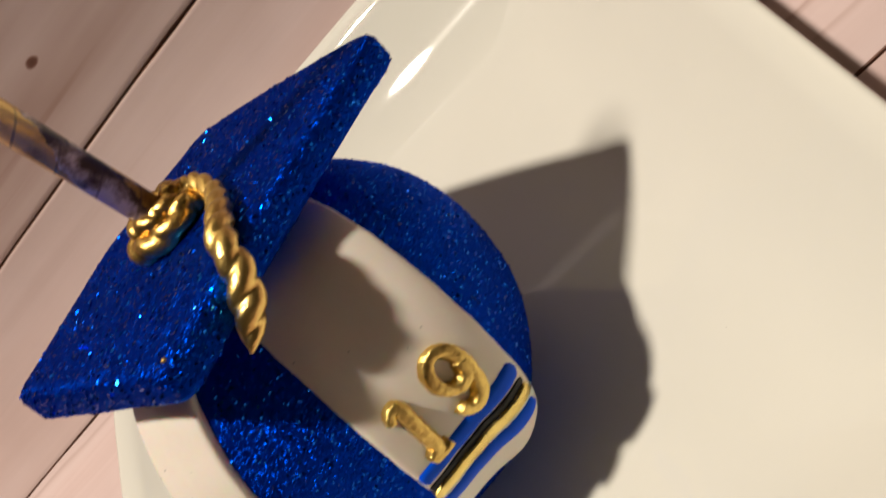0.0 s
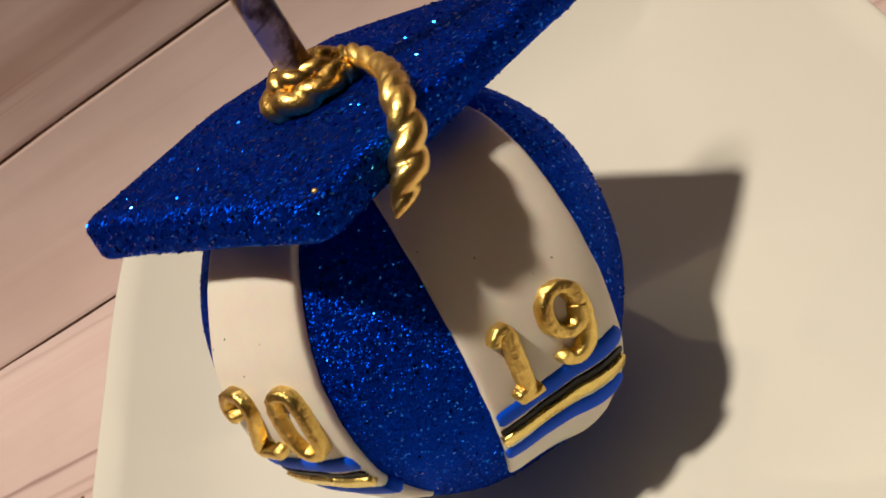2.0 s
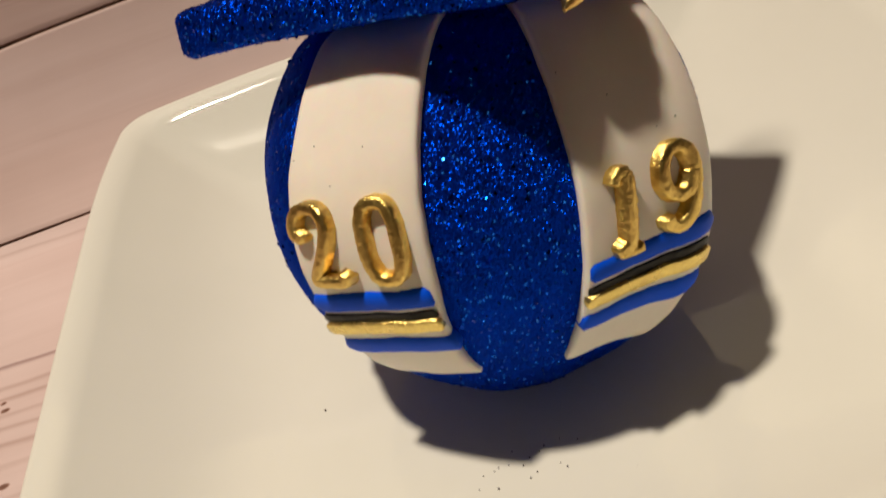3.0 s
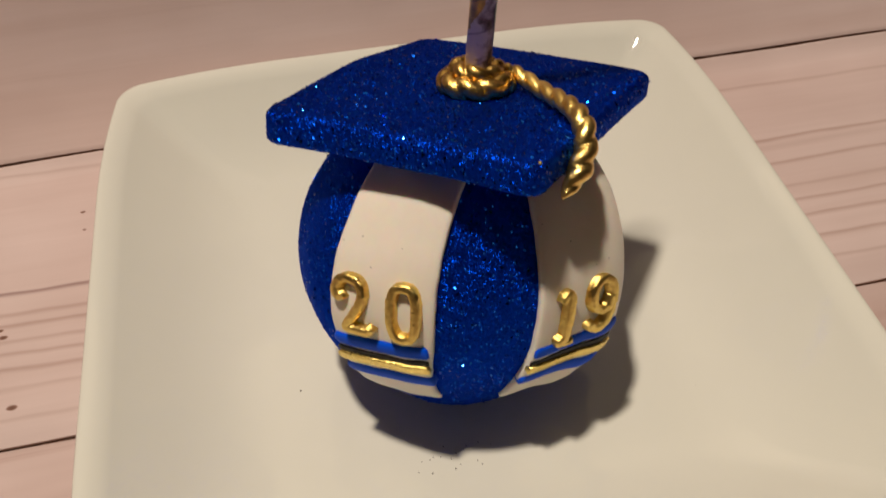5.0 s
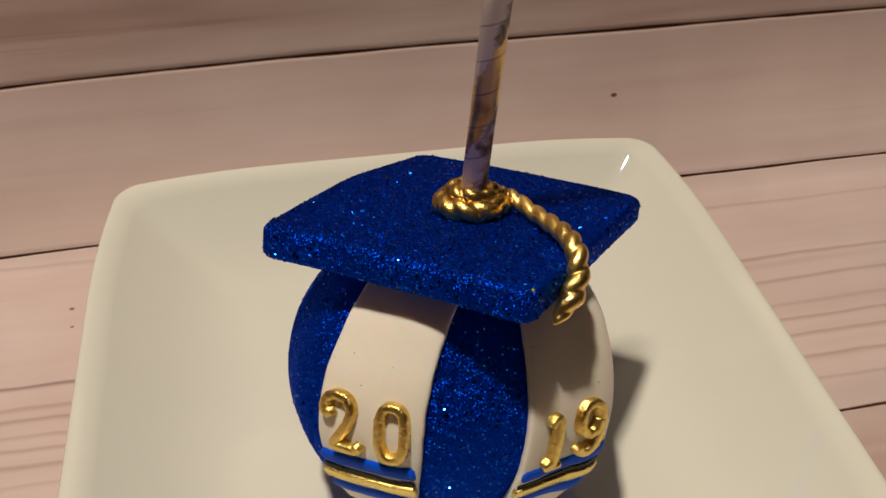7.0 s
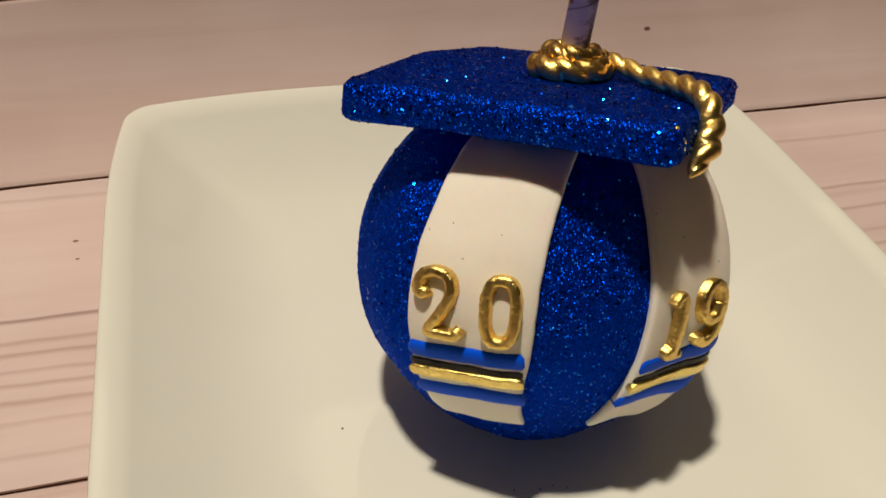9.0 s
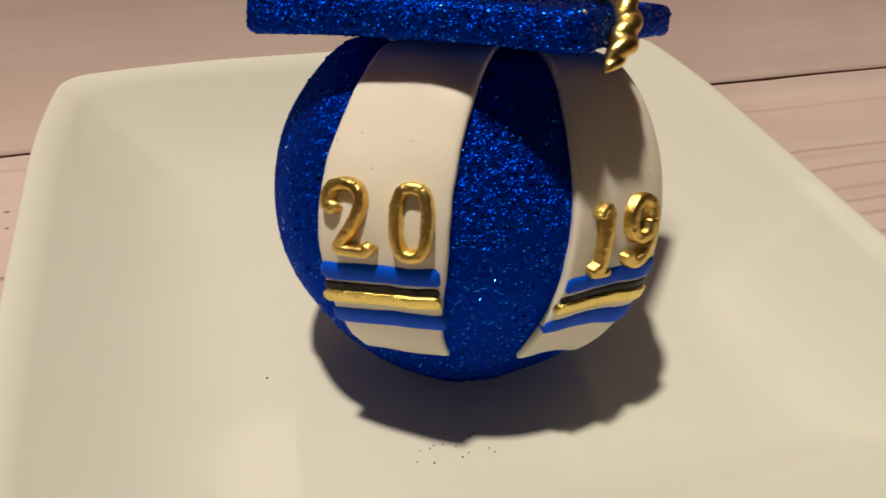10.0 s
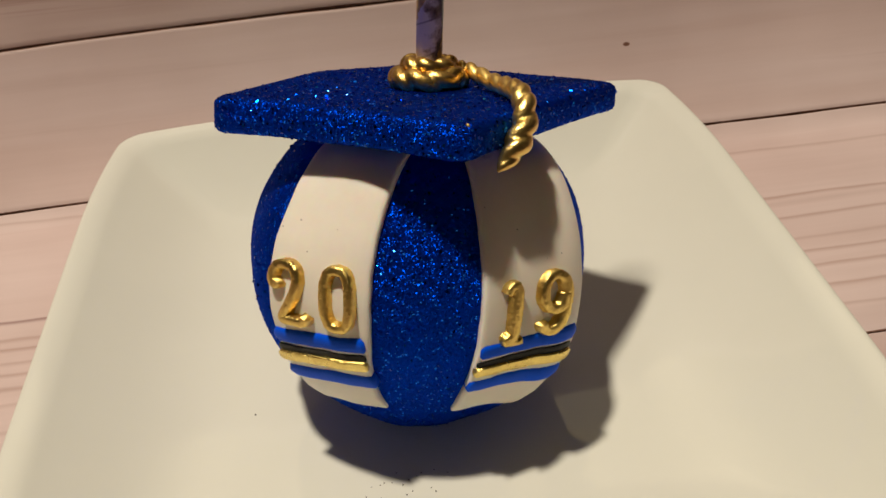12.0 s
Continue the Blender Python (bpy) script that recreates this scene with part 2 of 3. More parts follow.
def straw_paper(pitch, lean):
    """Lavender paper wound with bands of gold foil; it has scuffs, and shade painted into one side."""
    m, nt, b = material("foil_striped_paper")
    c = nt.nodes.new("ShaderNodeTexCoord")
    s = nt.nodes.new("ShaderNodeSeparateXYZ")
    nt.links.new(c.outputs["Object"], s.inputs[0])

    def math_node(op, a, q):
        n = nt.nodes.new("ShaderNodeMath")
        n.operation = op
        for i, value in enumerate((a, q)):
            if isinstance(value, bpy.types.NodeSocket):
                nt.links.new(value, n.inputs[i])
            else:
                n.inputs[i].default_value = value
        return n.outputs[0]

    angle = math_node("ARCTAN2", s.outputs["Y"], s.outputs["X"])
    around = math_node("MULTIPLY", angle, 1 / (2 * math.pi))
    band = math_node("FRACT", math_node("ADD", math_node("SUBTRACT", math_node("MULTIPLY", s.outputs["Z"], 1 / pitch), around), 0.13 + lean), 0.0)
    wind = math_node("FRACT", math_node("SUBTRACT", math_node("MULTIPLY", s.outputs["Z"], 1 / 0.0075), around), 0.0)
    edge = noise_tex(nt, c.outputs["Object"], 420.0, 4)
    rag = math_node("ADD", math_node("ABSOLUTE", math_node("SUBTRACT", band, 0.5), 0.0), math_node("MULTIPLY", math_node("SUBTRACT", edge.outputs["Fac"], 0.5), 0.22))
    gold_here = math_node("LESS_THAN", rag, 0.24)
    stain_tone = noise_tex(nt, c.outputs["Object"], 160.0, 5)
    # scuffs from the noise, with the shaded side painted darker as well
    scuff_and_shade = math_node("SUBTRACT", stain_tone.outputs["Fac"], math_node("MULTIPLY", math_node("COSINE", math_node("ADD", angle, 1.75), 0.0), 0.19))
    paper = ramp(nt, scuff_and_shade, [(0.30, (0.06, 0.04, 0.025)), (0.38, (0.30, 0.23, 0.19)), (0.47, (0.80, 0.73, 0.69))])
    foil = ramp(nt, stain_tone.outputs["Fac"], [(0.3, (0.30, 0.17, 0.06)), (0.55, (0.86, 0.58, 0.20))])
    nt.links.new(mix(nt, mix(nt, paper, foil, gold_here), (0.10, 0.07, 0.07), math_node("MULTIPLY", math_node("LESS_THAN", math_node("ABSOLUTE", math_node("SUBTRACT", wind, 0.5), 0.0), 0.03), edge.outputs["Fac"])), b.inputs["Base Color"])
    nt.links.new(math_node("MULTIPLY", gold_here, 0.7), b.inputs["Metallic"])
    b.inputs["Roughness"].default_value = 0.38
    seam = math_node("LESS_THAN", math_node("ABSOLUTE", math_node("SUBTRACT", wind, 0.5), 0.0), 0.035)
    bump(nt, b, math_node("SUBTRACT", math_node("MULTIPLY", gold_here, 0.4), seam), 0.5, 0.0004)
    return m


def flake_metal():
    """Loose glitter flakes: polished blue metal, each a little different."""
    m, nt, b = material("glitter_flake")
    geo = nt.nodes.new("ShaderNodeNewGeometry")
    nt.links.new(ramp(nt, geo.outputs["Random Per Island"], [(0.0, (0.0003, 0.018, 0.28)), (0.6, (0.0024, 0.055, 0.52)), (1.0, (0.010, 0.15, 0.72))]), b.inputs["Base Color"])
    b.inputs["Metallic"].default_value = 1.0
    b.inputs["Roughness"].default_value = 0.17
    return m


FLAKE = flake_metal()
BLUE_GLITTER = glitter("blue_glitter", (0.0001, 0.020, 0.34), (0.0002, 0.038, 0.50), 0.00016)
WHITE_FONDANT = plain("white_fondant", (0.86, 0.775, 0.675), 0.42, grain=240, vary=0.03, relief=0.0003, strength=0.12)
for slot, amount in (("Subsurface Weight", 0.3), ("Subsurface Radius", (1.0, 0.45, 0.22)), ("Subsurface Scale", 0.0030)):
    WHITE_FONDANT.node_tree.nodes["Principled BSDF"].inputs[slot].default_value = amount
BLUE_FONDANT = plain("blue_fondant", (0.0004, 0.085, 0.80), 0.55, grain=300, vary=0.10, relief=0.0003, shine=0.15)
BLACK_FONDANT = plain("black_fondant", (0.010, 0.008, 0.006), 0.45, grain=700, vary=0.3, relief=0.0004, strength=0.6, shine=0.3)
GOLD = plain("gold_lustre", (0.90, 0.58, 0.17), 0.34, metal=1.0, grain=1100, vary=0.30, relief=0.0004, strength=0.6)
GOLD_BAR = plain("gold_lustre_bar", (0.95, 0.66, 0.20), 0.27, metal=1.0, grain=1300, vary=0.2, relief=0.0005, strength=0.6)
GOLD_WORN = plain("gold_lustre_worn", (0.66, 0.42, 0.12), 0.30, metal=1.0, grain=700, vary=0.5, relief=0.0005, strength=0.5)
GOLD_SMOOTH = plain("gold_lustre_smooth", (0.92, 0.62, 0.20), 0.36, metal=1.0, grain=600, vary=0.16, relief=0.0005, strength=0.5)
PORCELAIN = plain("white_porcelain", (0.65, 0.635, 0.565), 0.035, grain=40, vary=0.02, relief=0.0002, strength=0.04)
CRUMB = plain("dark_crumb", (0.05, 0.035, 0.03), 0.6)
KNOTS = [(-0.1163, 0.0286, 0.0014), (-0.1223, 0.0542, 0.0012), (-0.1235, 0.0570, 0.0008), (-0.1044, 0.1028, 0.0008), (-0.1032, 0.0943, 0.0006)]
WALL_KNOTS = [(0.0961, 0.166, 0.0012), (-0.0450, 0.2172, 0.0022)]
LINES_LEFT = [(0.1220, 0.22), (0.0684, 0.85), (0.0597, 0.25), (0.0550, 0.3), (0.0492, 0.28), (0.0441, 0.3), (0.0382, 0.3), (0.0317, 0.22), (0.0214, 0.2)]
LINES_RIGHT = [(0.1153, 0.25), (0.0853, 0.36), (0.0730, 0.26), (0.0617, 0.2), (0.0550, 0.36), (0.0476, 0.33), (0.0385, 0.42), (0.0296, 0.2)]
WOOD = wood("whitewashed_wood", 0.85, WALL_KNOTS[1:], stain_tone=(0.58, 0.47, 0.41))
# brown tone paled here: stronger light on this board is put into its colour
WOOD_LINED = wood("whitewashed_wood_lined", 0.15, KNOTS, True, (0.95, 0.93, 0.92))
WOOD_PLAIN = wood("whitewashed_wood_smooth", 0.2, WALL_KNOTS[:1], stain_tone=(0.92, 0.87, 0.84))
TABLE = plain("dark_table", (0.09, 0.06, 0.04), 0.5)
GAP = plain("dark_gap", (0.20, 0.105, 0.075), 0.8, grain=900, vary=0.5)
WALL = plain("wall_paint", (0.16, 0.13, 0.10), 0.9, grain=20)
CEILING = plain("ceiling_paint", (0.74, 0.68, 0.58), 0.9, grain=20)


# ---- mesh helpers ----
def mesh_of(name, verts, faces, mat, smooth=True):
    me = bpy.data.meshes.new(name)
    me.from_pydata([tuple(v) for v in verts], [], faces)
    bm = bmesh.new()
    bm.from_mesh(me)
    bmesh.ops.recalc_face_normals(bm, faces=bm.faces)
    bm.to_mesh(me)
    bm.free()
    me.materials.append(mat)
    if smooth:
        me.polygons.foreach_set("use_smooth", [True] * len(me.polygons))
    return me


def part(name, mesh, parent, label=""):
    ob = new(name, mesh)
    ob.parent = parent
    return tagged(ob, label)


def loft(rings, closed=True, caps=(True, True)):
    """Faces over rings of equal length; caps fill the first and last ring."""
    n = len(rings[0])
    verts = [v for r in rings for v in r]
    faces = []
    for i in range(len(rings) - 1):
        for j in range(n if closed else n - 1):
            k = (j + 1) % n
            faces.append((i * n + j, i * n + k, (i + 1) * n + k, (i + 1) * n + j))
    if caps[0]:
        faces.append(tuple(range(n)))
    if caps[1]:
        faces.append(tuple((len(rings) - 1) * n + j for j in range(n)))
    return verts, faces


def smooth_line(points, steps):
    """A Catmull-Rom line through the points."""
    p = [Vector(q) for q in points]
    p = [2 * p[0] - p[1]] + p + [2 * p[-1] - p[-2]]
    out = []
    for i in range(1, len(p) - 2):
        for s in range(steps):
            t = s / steps
            a, b, c, d = p[i - 1], p[i], p[i + 1], p[i + 2]
            out.append(0.5 * (2 * b + (c - a) * t + (2 * a - 5 * b + 4 * c - d) * t * t + (3 * b - a - 3 * c + d) * t ** 3))
    out.append(p[-2])
    return out


# ---- the setting: a boarded backdrop that sweeps up behind the plate, the table under it and the room round it ----
TOP, SKEW = -0.0073, 0.0451
# each bend: where it starts, its radius, the most degrees it turns and where the next one takes over
BENDS = ((0.1205, 0.0165, 37.9, 0.1314), (0.1314, 0.1035, 33.0, 0.1910), (0.1910, 0.19, 14.0, 9.0))
BEND_AT = BENDS[0][0]


def sheet(x, s, h=0.0):
    """A point of the backdrop, x across and s along it from front to top, h above its face."""
    y, z, a = min(s, BEND_AT), TOP, 0.0
    for start, radius, most, stop in BENDS:
        way = min(s, stop) - start
        if way > 0:
            turn = min(radians(most), way / radius)
            rest = way - turn * radius
            y += radius * (math.sin(a + turn) - math.sin(a)) + rest * math.cos(a + turn)
            z += radius * (math.cos(a) - math.cos(a + turn)) + rest * math.sin(a + turn)
            a += turn
    return (x, y - h * math.sin(a) + SKEW * x, z + h * math.cos(a))


def spread(low, high, most=0.02):
    """Places along the backdrop from low to high, close together in its bend."""
    out = [low]
    while out[-1] < high - 1e-6:
        near = BEND_AT - 0.001 <= out[-1] < 0.1910
        out.append(min(high, out[-1] + 0.002 if near else out[-1] + most if out[-1] > BEND_AT else min(out[-1] + most, BEND_AT)))
    return out


def backing():
    rings = []
    for s_at in spread(-0.30, 0.3455):
        rings.append([sheet(x, s_at, h) for x, h in ((-0.6, -0.0040), (0.6, -0.0040), (0.6, -0.0010), (-0.6, -0.0010))])
    return mesh_of("backdrop", *loft(rings), GAP, False)


backdrop = tagged(new("backdrop", backing()), "whitewashed wooden boards with dark seams, bent up behind the plate", "backdrop", kind="structure")
tagged(new("tabletop", mesh_of("tabletop", *loft([[(x, y, z) for x, y in ((-0.9, -0.34), (0.9, -0.34), (0.9, 0.75), (-0.9, 0.75))] for z in (TOP - 0.036, TOP - 0.0042)]), TABLE, False)),
       "dark wooden tabletop under the boards", "table", kind="structure")
# each seam: how far along the backdrop it lies and the width of its gap
SEAMS = [(-0.298, 0.0011), (-0.215, 0.0011), (-0.100, 0.0011), (0.0153, 0.0011), (0.1314, 0.0011), (0.1906, 0.0011), (0.345, 0.0012)]


def sag(seam, x):
    """The seams on the rising part droop a little to one side."""
    droop = 0.15 if 0.15 < seam < 0.25 else 0.06 if 0.12 < seam < 0.15 else 0.0
    return -droop * min(0.0, max(x, -0.25)) ** 2


def plank(low, high):
    """One board between two seams, its edges eased."""
    cols = 120
    rings, places = [], []
    for i in range(cols + 1):
        x = -0.598 + 1.196 * i / cols
        a = low[0] + sag(low[0], x) + low[1] * 0.25 + 0.0004 * noise.noise((x * 25, low[0] * 40, 0)) + 0.00022 * noise.noise((x * 90, low[0] * 70, 1))
        b = high[0] + sag(high[0], x) - high[1] * 0.25 + 0.0004 * noise.noise((x * 25, high[0] * 40, 3)) - 0.00022 * noise.noise((x * 90, high[0] * 70, 1))
        la, lb = low[1] * 0.25, high[1] * 0.25
        mid = [a + la + (b - lb - a - la) * k for k in ((q - low[0]) / (high[0] - low[0]) for q in spread(low[0], high[0]))]
        row = [(a, -0.0009), (a, -la)] + [(q, 0.0) for q in mid] + [(b, -lb), (b, -0.0009)] + [(q, -0.0009) for q in reversed(mid[1:-1])]
        rings.append([sheet(x, q, h) for q, h in row])
        places += [(x, q) for q, h in row]
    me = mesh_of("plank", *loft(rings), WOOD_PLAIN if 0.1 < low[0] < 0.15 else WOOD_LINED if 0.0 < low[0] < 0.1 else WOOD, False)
    me.materials.append(GAP)
    uv = me.uv_layers.new(name="along_and_across")
    for loop in me.loops:
        uv.data[loop.index].uv = places[loop.vertex_index]
    n, last = len(rings[0]), 1 + len(mid)
    for p in me.polygons:
        across = [v % n for v in p.vertices]
        face = len(across) == 4 and min(across) >= 2 and max(across) <= last
        p.material_index, p.use_smooth = (0, True) if face else (1, False)
    return me


def wall(name, x0, y0, x1, y1, z0, z1):
    kind = "ceiling" if name == "ceiling" else "floor" if name == "floor" else "wall"
    me = mesh_of(name, *loft([[(x0, y0, z), (x1, y0, z), (x1, y1, z), (x0, y1, z)] for z in (z0, z1)]), CEILING if kind == "ceiling" else WALL, False)
    tagged(new(name, me), {"ceiling": "pale painted ceiling", "floor": "dark plain floor under the table", "wall": "plain dark painted wall"}[kind], kind, kind="structure")


wall("wall_north", -2.4, 3.4, 2.4, 3.5, -0.78, 2.3)
wall("wall_south", -2.4, -1.7, 2.4, -1.6, -0.78, 2.3)
wall("wall_west", -2.5, -1.7, -2.4, 3.5, -0.78, 2.3)
wall("wall_east", 2.4, -1.7, 2.5, 3.5, -0.78, 2.3)
wall("ceiling", -2.5, -1.7, 2.5, 3.5, 2.3, 2.4)
wall("floor", -2.5, -1.7, 2.5, 3.5, -0.88, -0.78)


# ---- the square plate ----
def squared(half, corner, bow, n=40):
    """A square outline with round corners; its sides are straight in the middle and curve in towards the corners."""
    pts = []
    straight = half - corner

    def swell(q):
        return max(0.0, 1.0 - max(0.0, (abs(q) - 0.040) / (half - 0.040)) ** 2) if half > 0.045 else 0.0

    for side in range(4):
        c, s = round(math.cos(side * math.pi / 2)), round(math.sin(side * math.pi / 2))
        line = [(half, -straight + 2 * straight * i / n) for i in range(n)]
        arc = [(straight + corner * math.cos(a), straight + corner * math.sin(a)) for a in (math.pi / 2 * i / 12 for i in range(12))]
        for x, y in line + arc:
            x, y = x + bow * swell(y) * (x / half), y + bow * swell(x) * (y / half)
            pts.append((x * c - y * s, x * s + y * c))
    return pts


def plate():
    # half width, corner radius, bow, height: up the outside, over the lip, down the inside
    prof = [(0.052, 0.012, 0.0, TOP), (0.056, 0.012, 0.0, TOP), (0.0585, 0.012, 0.0, TOP + 0.0025), (0.062, 0.012, 0.0, -0.0030), (0.073, 0.012, 0.0012, 0.0034), (0.084, 0.012, 0.0030, 0.0105), (0.0920, 0.0075, 0.0045, 0.0164)]
    # the inside: a side whose slope grows from nothing at the floor to almost its steepest two thirds of the way up
    steps, wall_foot, wall_head = 48, 0.0495, 0.0870
    inside, z = [(wall_foot, 0.0)], 0.0
    for k in range(steps):
        share = (k + 0.5) / steps
        z += (0.690 * min(1.0, share / 0.66) + 0.20 * max(0.0, share - 0.66) / 0.34) * (wall_head - wall_foot) / steps
        inside.append((wall_foot + (wall_head - wall_foot) * (k + 1) / steps, z))
    rim = [(0.0883, 0.0008), (0.0895, 0.0014), (0.0905, 0.0018), (0.0915, 0.00205), (0.0922, 0.0021), (0.0928, 0.0019), (0.0932, 0.0012), (0.0928, -0.0004)]
    inside += [(h, z + up) for h, up in rim]
    for h, up in reversed(inside):
        corner = 0.0068 if h > 0.0915 else 0.0045 + (0.0023 * ((h - 0.066) / 0.0255) ** 2.2 if h > 0.066 else 0.0100 * (0.066 - h) / 0.018)
        prof.append((h, corner, 0.0049 * max(0.0, min(1.0, (h - 0.046) / 0.046)) ** 0.95, up))
    prof.append((0.020, 0.010, 0.0, 0.0))
    rings = [[(x, y, z) for x, y in squared(h, r, b)] for h, r, b, z in prof]
    rings = [[(x, y + math.copysign(PLATE_LONGER, y), z) for x, y, z in r] for r in rings]
    ob = new("plate", mesh_of("plate", *loft(rings), PORCELAIN))
    ob.location, ob.rotation_euler = PLATE_AT, (0, 0, radians(PLATE_TURN))
    return tagged(ob, "white porcelain plate with flared raised sides", "plate")


plate()


# ---- the decorated apple, standing upright about its own axis ----
R = 0.0389
APPLE = Matrix.Translation(APPLE_AT) @ Matrix(APPLE_TURN).to_4x4()
apple = new("graduation_apple")
apple.matrix_world = APPLE @ Matrix.Translation((0, 0, -1.085 * R))
tagged(apple, "candy apple in blue glitter with a graduation cap and paper straw", "candy apple")
LIFT = 1.085 * R
DOWN = Vector([-k for k in APPLE_TURN[2]])


def ease(x, a, b):
    t = max(0.0, min(1.0, (x - a) / (b - a)))
    return t * t * (3 - 2 * t)


def skin(az, lat, h=0.0):
    """A point of the apple's skin, h metres above it; degrees. Flatter in front and under the cap, drawn down at the base."""
    az = (az + 180) % 360 - 180
    front = ease(az, -165, -125) * (1 - ease(az, -55, -37)) * ease(lat, -75, -30) * (1 - ease(lat, 20, 55))
    girth = ease(lat, -70, -35) * (1 - ease(lat, 35, 65))
    swell = 0.0011 * ease(az, -64, -46) * (1 - ease(az, -46, -16)) - 0.0011 * ease(az, -45, -8) * (1 - ease(az, 10, 45)) * (1 - 0.9 * ease(lat, -5, 28)) + 0.0007 * ease(az, 130, 165)
    r = R - 0.0013 * ease(az, -185, -148) * (1 - ease(az, -146, -108)) * ease(lat, -8, 40) - 0.0026 * front + swell * girth + h
    a, b = radians(az), radians(lat)
    z = r * math.sin(b)
    cut = 0.027
    if z > cut:
        z = cut + 0.0062 * (1 - math.exp(-(z - cut) / 0.0062))
    z *= 1 + 0.025 * ease(-lat, 35, 75)
    rho = r * math.cos(b) * (1 - 0.05 * ease(-lat, 15, 80))
    q = Vector((rho * math.cos(a), rho * math.sin(a), z))
    q += DOWN * 0.0034 * ease(q.normalized().dot(DOWN), 0.80, 0.99)
    return q + Vector((0, 0, LIFT))


def body():
    rings = []
    for i in range(61):
        lat = -89.5 + 179 * i / 60
        rings.append([skin(360 * j / 96, lat, 0.0003 * noise.noise((math.cos(j / 15.28) * 3, math.sin(j / 15.28) * 3, lat / 20))) for j in range(96)])
    return mesh_of("body", *loft(rings), BLUE_GLITTER)


def flakes(surface, count, seed):
    """Small square flakes stuck at all angles to a surface, in one mesh."""
    rng = np.random.RandomState(seed)
    surface.calc_loop_triangles()
    tris = np.array([t.vertices[:] for t in surface.loop_triangles])
    co = np.array([v.co[:] for v in surface.vertices])
    a, b, c = co[tris[:, 0]], co[tris[:, 1]], co[tris[:, 2]]
    cross = np.cross(b - a, c - a)
    area = np.linalg.norm(cross, axis=1)
    pick = rng.choice(len(tris), count, p=area / area.sum())
    u, w = rng.rand(count, 1), rng.rand(count, 1)
    over = (u + w) > 1
    u, w = np.where(over, 1 - u, u), np.where(over, 1 - w, w)
    at = a[pick] + u * (b - a)[pick] + w * (c - a)[pick]
    normal = cross[pick] / area[pick][:, None]
    normal = normal + rng.uniform(-0.6, 0.6, (count, 3))
    normal /= np.linalg.norm(normal, axis=1)[:, None]
    side = np.cross(normal, rng.normal(size=(count, 3)))
    side /= np.linalg.norm(side, axis=1)[:, None]
    other = np.cross(normal, side)
    kind = rng.rand(count, 1)
    half = np.where(kind < 0.30, rng.uniform(0.00024, 0.00042, (count, 1)), rng.uniform(0.00011, 0.00020, (count, 1)))
    half = np.where(kind < 0.035, rng.uniform(0.00042, 0.00058, (count, 1)), half)
    at = at + cross[pick] / area[pick][:, None] * 0.00004
    corners = np.stack([at + half * side, at + half * other, at - half * side, at - half * other], axis=1).reshape(-1, 3)
    me = bpy.data.meshes.new("glitter")
    me.from_pydata(corners.tolist(), [], [(4 * k, 4 * k + 1, 4 * k + 2, 4 * k + 3) for k in range(count)])
    me.materials.append(FLAKE)
    return me


coat_part = part("body", body(), apple, "blue glitter coat")
tagged(part("glitter", flakes(coat_part.data, 8500, 3), coat_part), "loose blue glitter flakes", kind="stuff")


def edge_az(turn, d, lat):
    """Where an edge plane (normal at turn degrees, d metres from the axis) crosses a latitude, on the front."""
    rho = R * math.cos(radians(lat))
    return turn - math.degrees(math.acos(max(-1, min(1, d / rho))))


def strip(left, right, foot_left, foot_right, top=58, tuck=0.0):
    """A band of rolled fondant laid over the apple from under the cap to a slanting foot; tuck draws its right edge in low down."""
    rows, thick = 46, 0.0014
    share = [0.0, 0.008, 0.022, 0.05] + [0.1 + 0.08 * k for k in range(11)] + [0.95, 0.978, 0.992, 1.0]
    cols = len(share) - 1
    top_v, low_v = [], []
    for i in range(rows + 1):
        for j, u in enumerate(share):
            foot = foot_left + (foot_right - foot_left) * u
            lat = foot + (top - foot) * i / rows
            az = edge_az(*left, lat) * (1 - u) + (edge_az(*right, lat) - tuck * ease(-lat, 5, 50)) * u
            rim = min(j, cols - j)
            end = min(i, 3) / 3
            h = 0.0003 + thick * (0.45, 0.80, 0.95, 1.0)[min(rim, 3)] * (0.45 + 0.55 * end)
            h += 0.00025 * noise.noise((az / 12, lat / 12, 1.7))
            az += 0.25 * noise.noise((lat / 6, u * 3, 5))
            top_v.append(skin(az, lat, h))
            low_v.append(skin(az, lat, -0.0006))
    w = cols + 1
    faces = [(i * w + j, i * w + j + 1, (i + 1) * w + j + 1, (i + 1) * w + j) for i in range(rows) for j in range(cols)]
    n = len(top_v)
    faces += [tuple(n + k for k in reversed(f)) for f in faces]
    for i in range(rows):
        faces += [(i * w, (i + 1) * w, n + (i + 1) * w, n + i * w), (i * w + cols, n + i * w + cols, n + (i + 1) * w + cols, (i + 1) * w + cols)]
    for j in range(cols):
        faces += [(j, n + j, n + j + 1, j + 1), (rows * w + j, rows * w + j + 1, n + rows * w + j + 1, n + rows * w + j)]
    return mesh_of("fondant_strip", top_v + low_v, faces, WHITE_FONDANT)


def on_skin(az0, lat0, turn, u, v, h):
    """Metres right (u) and up (v) of a point on the skin, turned by some degrees, h above the skin."""
    c, s = math.cos(radians(turn)), math.sin(radians(turn))
    u, v = u * c - v * s, u * s + v * c
    lat = lat0 + math.degrees(v / R)
    return skin(az0 + math.degrees(u / (R * math.cos(radians(lat)))), lat, h)


